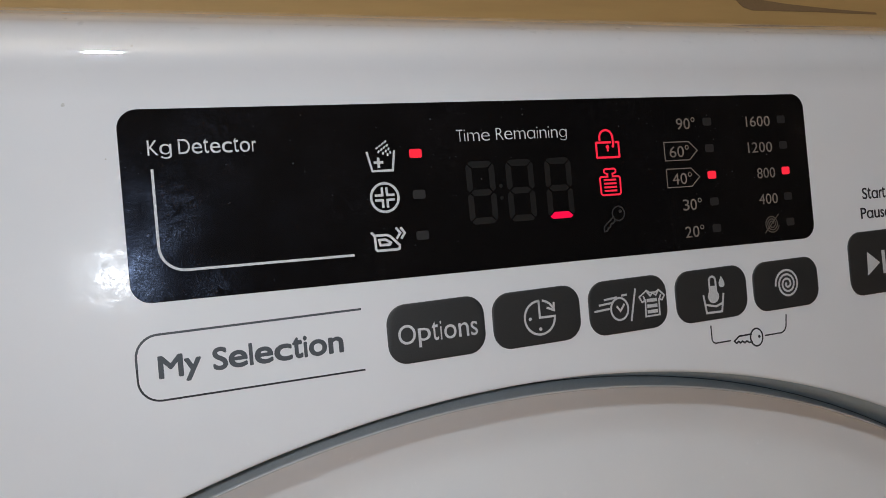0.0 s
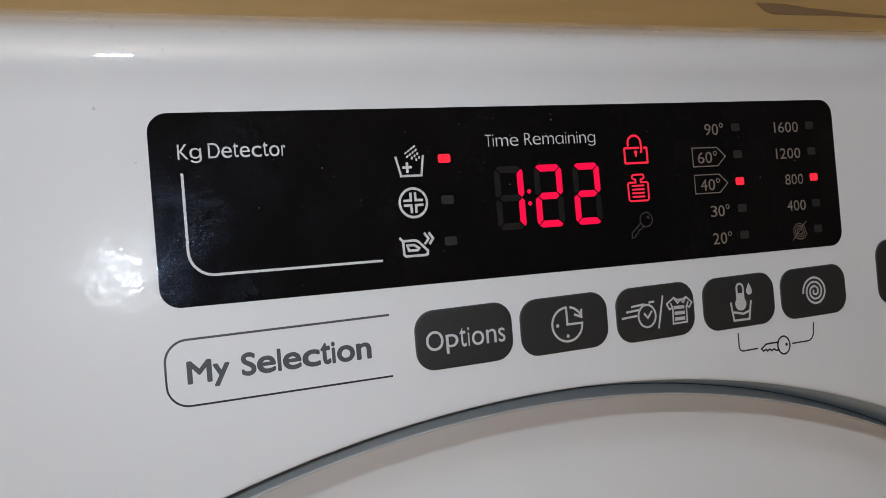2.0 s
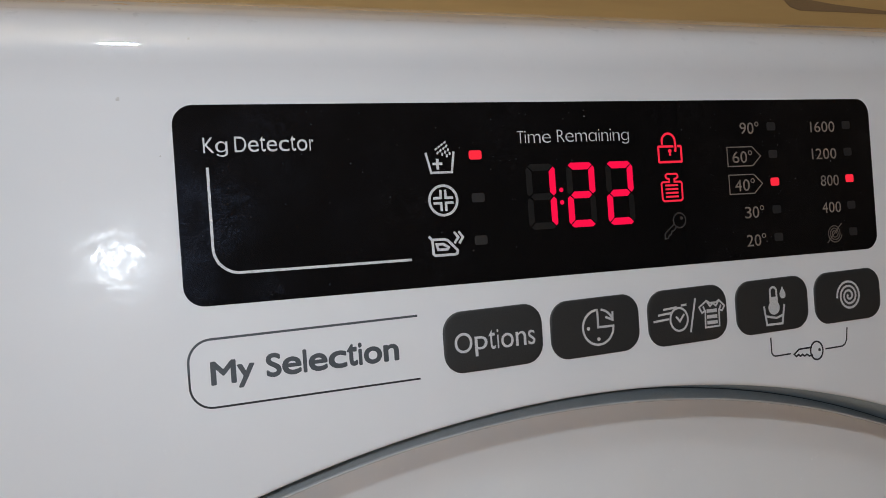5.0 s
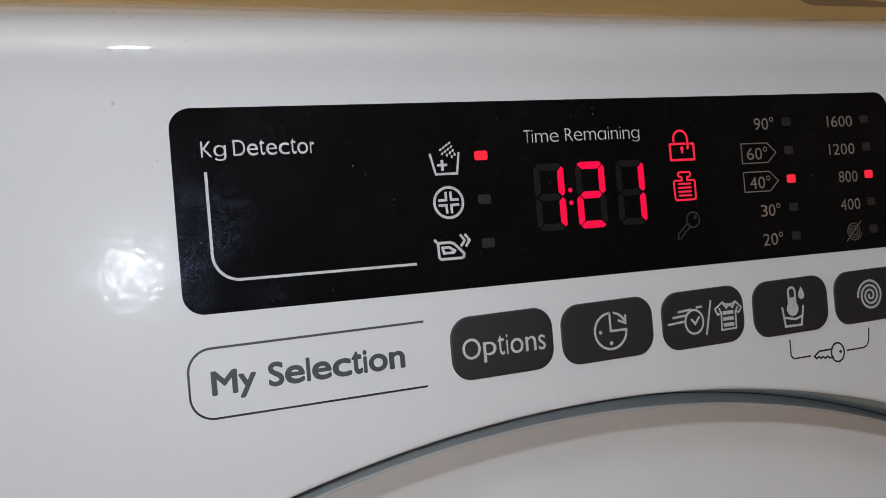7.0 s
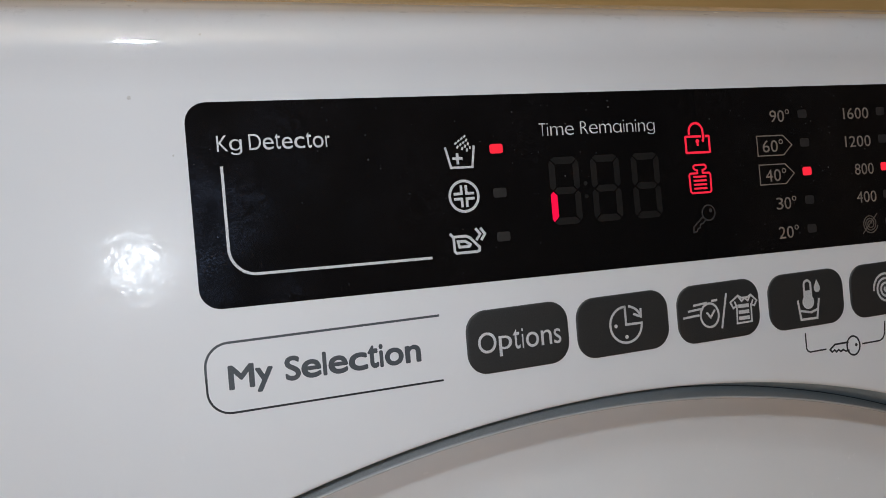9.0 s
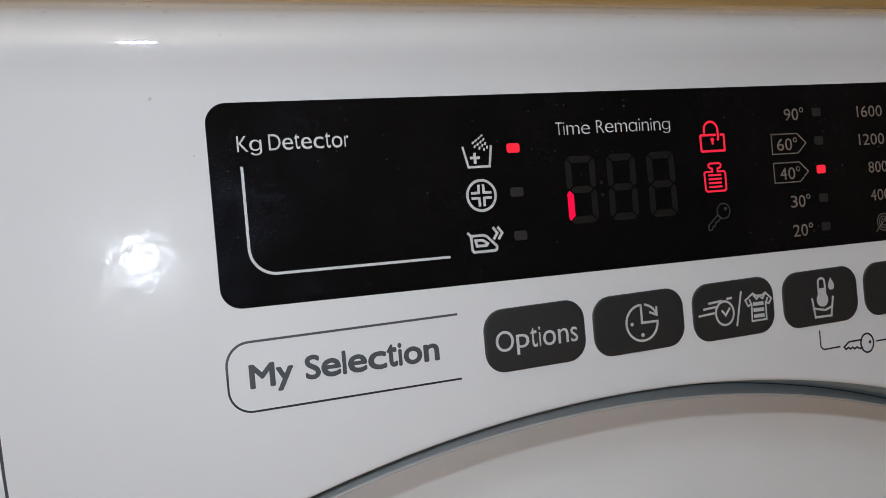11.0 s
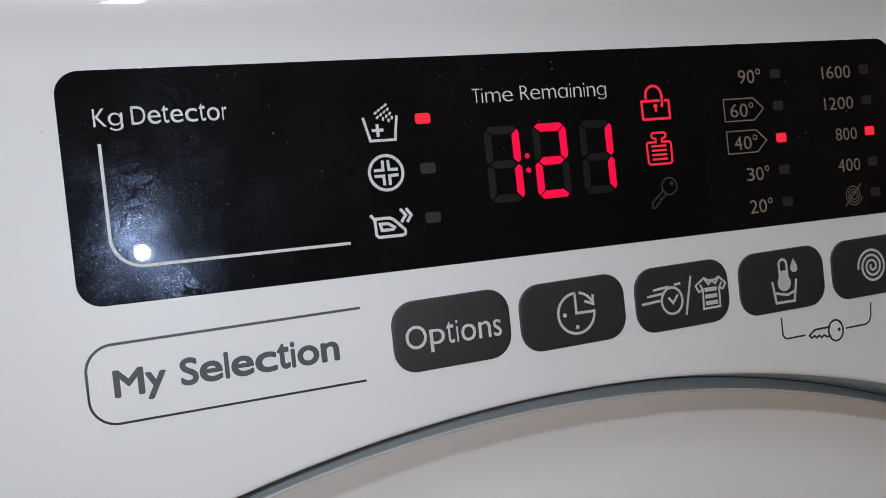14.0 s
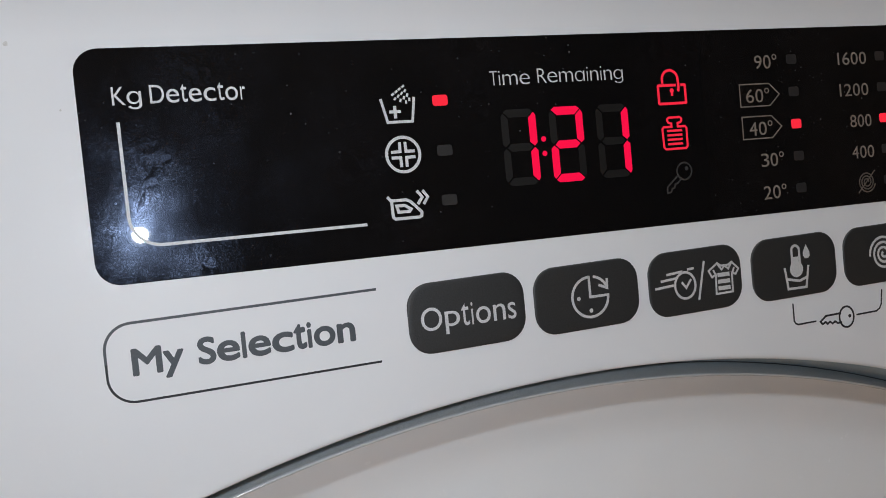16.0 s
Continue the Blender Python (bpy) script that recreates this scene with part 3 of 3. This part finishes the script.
drawn("bracket_line", INK_DARK, machine, PRINT, 0.38, [[(76.0, -47.6), (76.0, -51.3), (76.4, -51.9), (77.0, -52.2), (81.8, -52.1)], [(93.2, -52.1), (98.8, -52.0), (99.8, -51.5), (100.4, -50.5), (100.8, -47.4)]])
drawn("key_print", INK_DARK, machine, PRINT, 0.44, [[(88.7, -51.2), (84.6, -51.3), (83.0, -52.4), (83.6, -53.0), (84.4, -52.6), (84.9, -53.1), (85.6, -52.7), (86.3, -53.2), (87.0, -52.8), (87.8, -53.3), (88.8, -53.2)]],
      [ring_pts(90.3, -52.2, 2.0, 2.3)], [ring_pts(91.2, -52.1, 0.42, n=10)], "dark printed key")
lettering("start_text", "Start", 132.0, 140.8, -18.2, -15.0, PRINT, INK_DARK, machine, fat=0.12)
lettering("pause_text", "Pause", 130.8, 142.2, -23.7, -20.6, PRINT, INK_DARK, machine, fat=0.12)

# buttons
BTOP = -0.3
ICON = BTOP - 0.07
buttons = []
for x0, x1, z0, z1 in ((-10.3, 13.1, -46.4, -33.2), (15.1, 38.2, -46.3, -33.2), (40.6, 63.2, -46.2, -33.0), (65.9, 88.4, -46.1, -32.8), (90.6, 112.8, -45.7, -32.6), (124.6, 147.6, -45.0, -27.2)):
    b = part("button", slab(x0, x1, z0, z1, 4.4, BTOP, 0.05, 0.28, 0.03, 0.017), BUTTON, machine, "charcoal rubbery push button", origin=W((x0 + x1) / 2, (z0 + z1) / 2, 0))
    buttons.append(b)
lettering("options_text", "Options", -7.9, 11.1, -42.1, -37.9, ICON, INK_WHITE, buttons[0], lean=0.012)
drawn("clock_icon", ICON_GREY, buttons[1], ICON, 0.52, [arc(27.15, -40.0, 3.95, 90, 360, 40) + [(27.15, -40.0), (27.15, -36.1)], arc(27.4, -39.9, 3.9, 78, 30, 10), [(29.3, -37.9), (31.0, -38.6), (31.1, -36.9)]],
      fills=[ring_pts(24.6, -40.1, 0.42, n=12), ring_pts(27.1, -42.7, 0.42, n=12)])
drawn("timer_icon", ICON_GREY, buttons[2], ICON, 0.5, [[(42.1, -40.3), (46.2, -40.0)], [(43.5, -38.9), (47.3, -38.6)], [(45.0, -37.7), (48.5, -37.4)], [(50.0, -37.1), (51.3, -37.0)], [(48.4, -39.7), (49.3, -40.8), (50.5, -39.3)], [(52.2, -43.5), (54.0, -35.9)]],
      [ring_pts(49.1, -40.3, 2.45, 2.7)])
drawn("shirt_icon", ICON_GREY, buttons[2], ICON, 0.42, [[(57.4, -37.0), (58.2, -38.0), (59.0, -37.3), (59.9, -38.0), (60.6, -37.0)], [(56.2, -38.0), (56.7, -39.2)], [(61.3, -38.0), (60.7, -39.2)]],
      [[(57.2, -36.6), (55.0, -38.0), (55.7, -39.4), (56.7, -39.0), (56.5, -43.0), (60.6, -42.9), (60.7, -39.0), (61.6, -39.3), (62.4, -38.2), (60.8, -36.7), (59.9, -37.2), (58.1, -37.2)]],
      [[(57.1, z - 0.42), (60.1, z - 0.42), (60.1, z + 0.42), (57.1, z + 0.42)] for z in (-39.1, -40.5, -41.9)])
drop = [(80.3, -35.0), (81.2, -36.7), (81.2, -37.5), (80.7, -38.0), (79.9, -38.0), (79.4, -37.4), (79.4, -36.7)]
drawn("thermometer_icon", ICON_GREY, buttons[3], ICON, 0.55, [[(76.4, -38.9), (76.4, -36.0)] + arc(77.4, -36.0, 1.0, 180, 0, 10)[1:] + [(78.4, -38.9)], [(74.3, -39.7), (74.9, -44.2), (79.7, -44.2), (80.6, -39.7)], [(75.1, -42.1), (76.4, -42.4), (78.0, -42.7), (80.0, -42.1)]],
      fills=[ring_pts(77.4, -40.1, 1.75, 1.75, 20), [(76.7, -39.2), (78.1, -39.2), (78.1, -37.4), (76.7, -37.4)], drop])
turns = [(101.9 + (0.4 + 3.6 * i / 72) * math.cos(i * 0.27 + 2.6), -39.2 + (0.4 + 3.6 * i / 72) * math.sin(i * 0.27 + 2.6)) for i in range(73)]
drawn("spiral_icon", ICON_GREY, buttons[4], ICON, 0.55, [turns])
drawn("play_icon", ICON_GREY, buttons[5], ICON, 0.3, fills=[[(131.3, -33.0), (135.9, -36.4), (131.0, -39.7)], [(136.8, -33.0), (138.0, -33.0), (138.0, -39.6), (136.8, -39.6)], [(139.4, -33.0), (140.6, -33.0), (140.6, -39.6), (139.4, -39.6)]])

# ---- what moves ----
COUNT_22 = [(0, "b"), (0, "c"), ("colon", 0), ("colon", 1)] + [(d, s) for d in (1, 2) for s in "abged"]
COUNT_21 = COUNT_22[:9] + [(2, "b"), (2, "c")]
LOOP = [(0, "a"), (1, "a"), (2, "a"), (2, "b"), (2, "c"), (2, "d"), (1, "d"), (0, "d"), (0, "e"), (0, "f")]


def lit_spans():
    """For each segment the stretches of seconds in which it glows: a light that runs round the digits, and the minutes left between."""
    spans = {key: [] for key in LIT}
    spans[(2, "d")].append((-1.0, 0.15))
    for n, k in enumerate((6, 7, 8, 9, 0, 1, 2, 3, 4)):
        spans[LOOP[k]].append((0.15 + 0.2 * n, 0.35 + 0.2 * n))
    for key in COUNT_22:
        spans[key].append((1.95, 5.25))
    for key in COUNT_21:
        spans[key].append((5.25, 7.25))
    for n in range(25):
        t = 7.25 + 0.202 * n
        spans[LOOP[n % 10]].append((t, t + 0.235))
    for key in COUNT_21:
        spans[key].append((12.55, 17.0))
    for key in ((0, "b"), (0, "c"), (1, "a"), (1, "b")):
        spans[key].append((12.35, 12.45))
    for key in ((0, "b"), (2, "c")):
        spans[key].append((12.45, 12.55))
    return spans


def motions():
    """The torch goes along with the lens; a segment comes up to the panel's face while it glows and lies inside the panel while it does not."""
    walk(torch, [(t, eye_pose(*row) @ pose(-0.020, 0.003, 0.001)) for t, *row in ROWS])
    base = PLACED[panel]
    for key, spans in lit_spans().items():
        ob, cx, cz = LIT[key]
        glows = [any(a <= k / 30 < b for a, b in spans) for k in range(481)]
        ks = sorted({0, 480} | {j for k in range(1, 481) if glows[k] != glows[k - 1] for j in (k - 1, k)})
        rows = []
        for k in ks:
            p = W(cx, cz, SHOWN if glows[k] else HIDDEN) - base
            rows.append((k / 30, pose(*p)))
        walk(ob, rows)


motions()
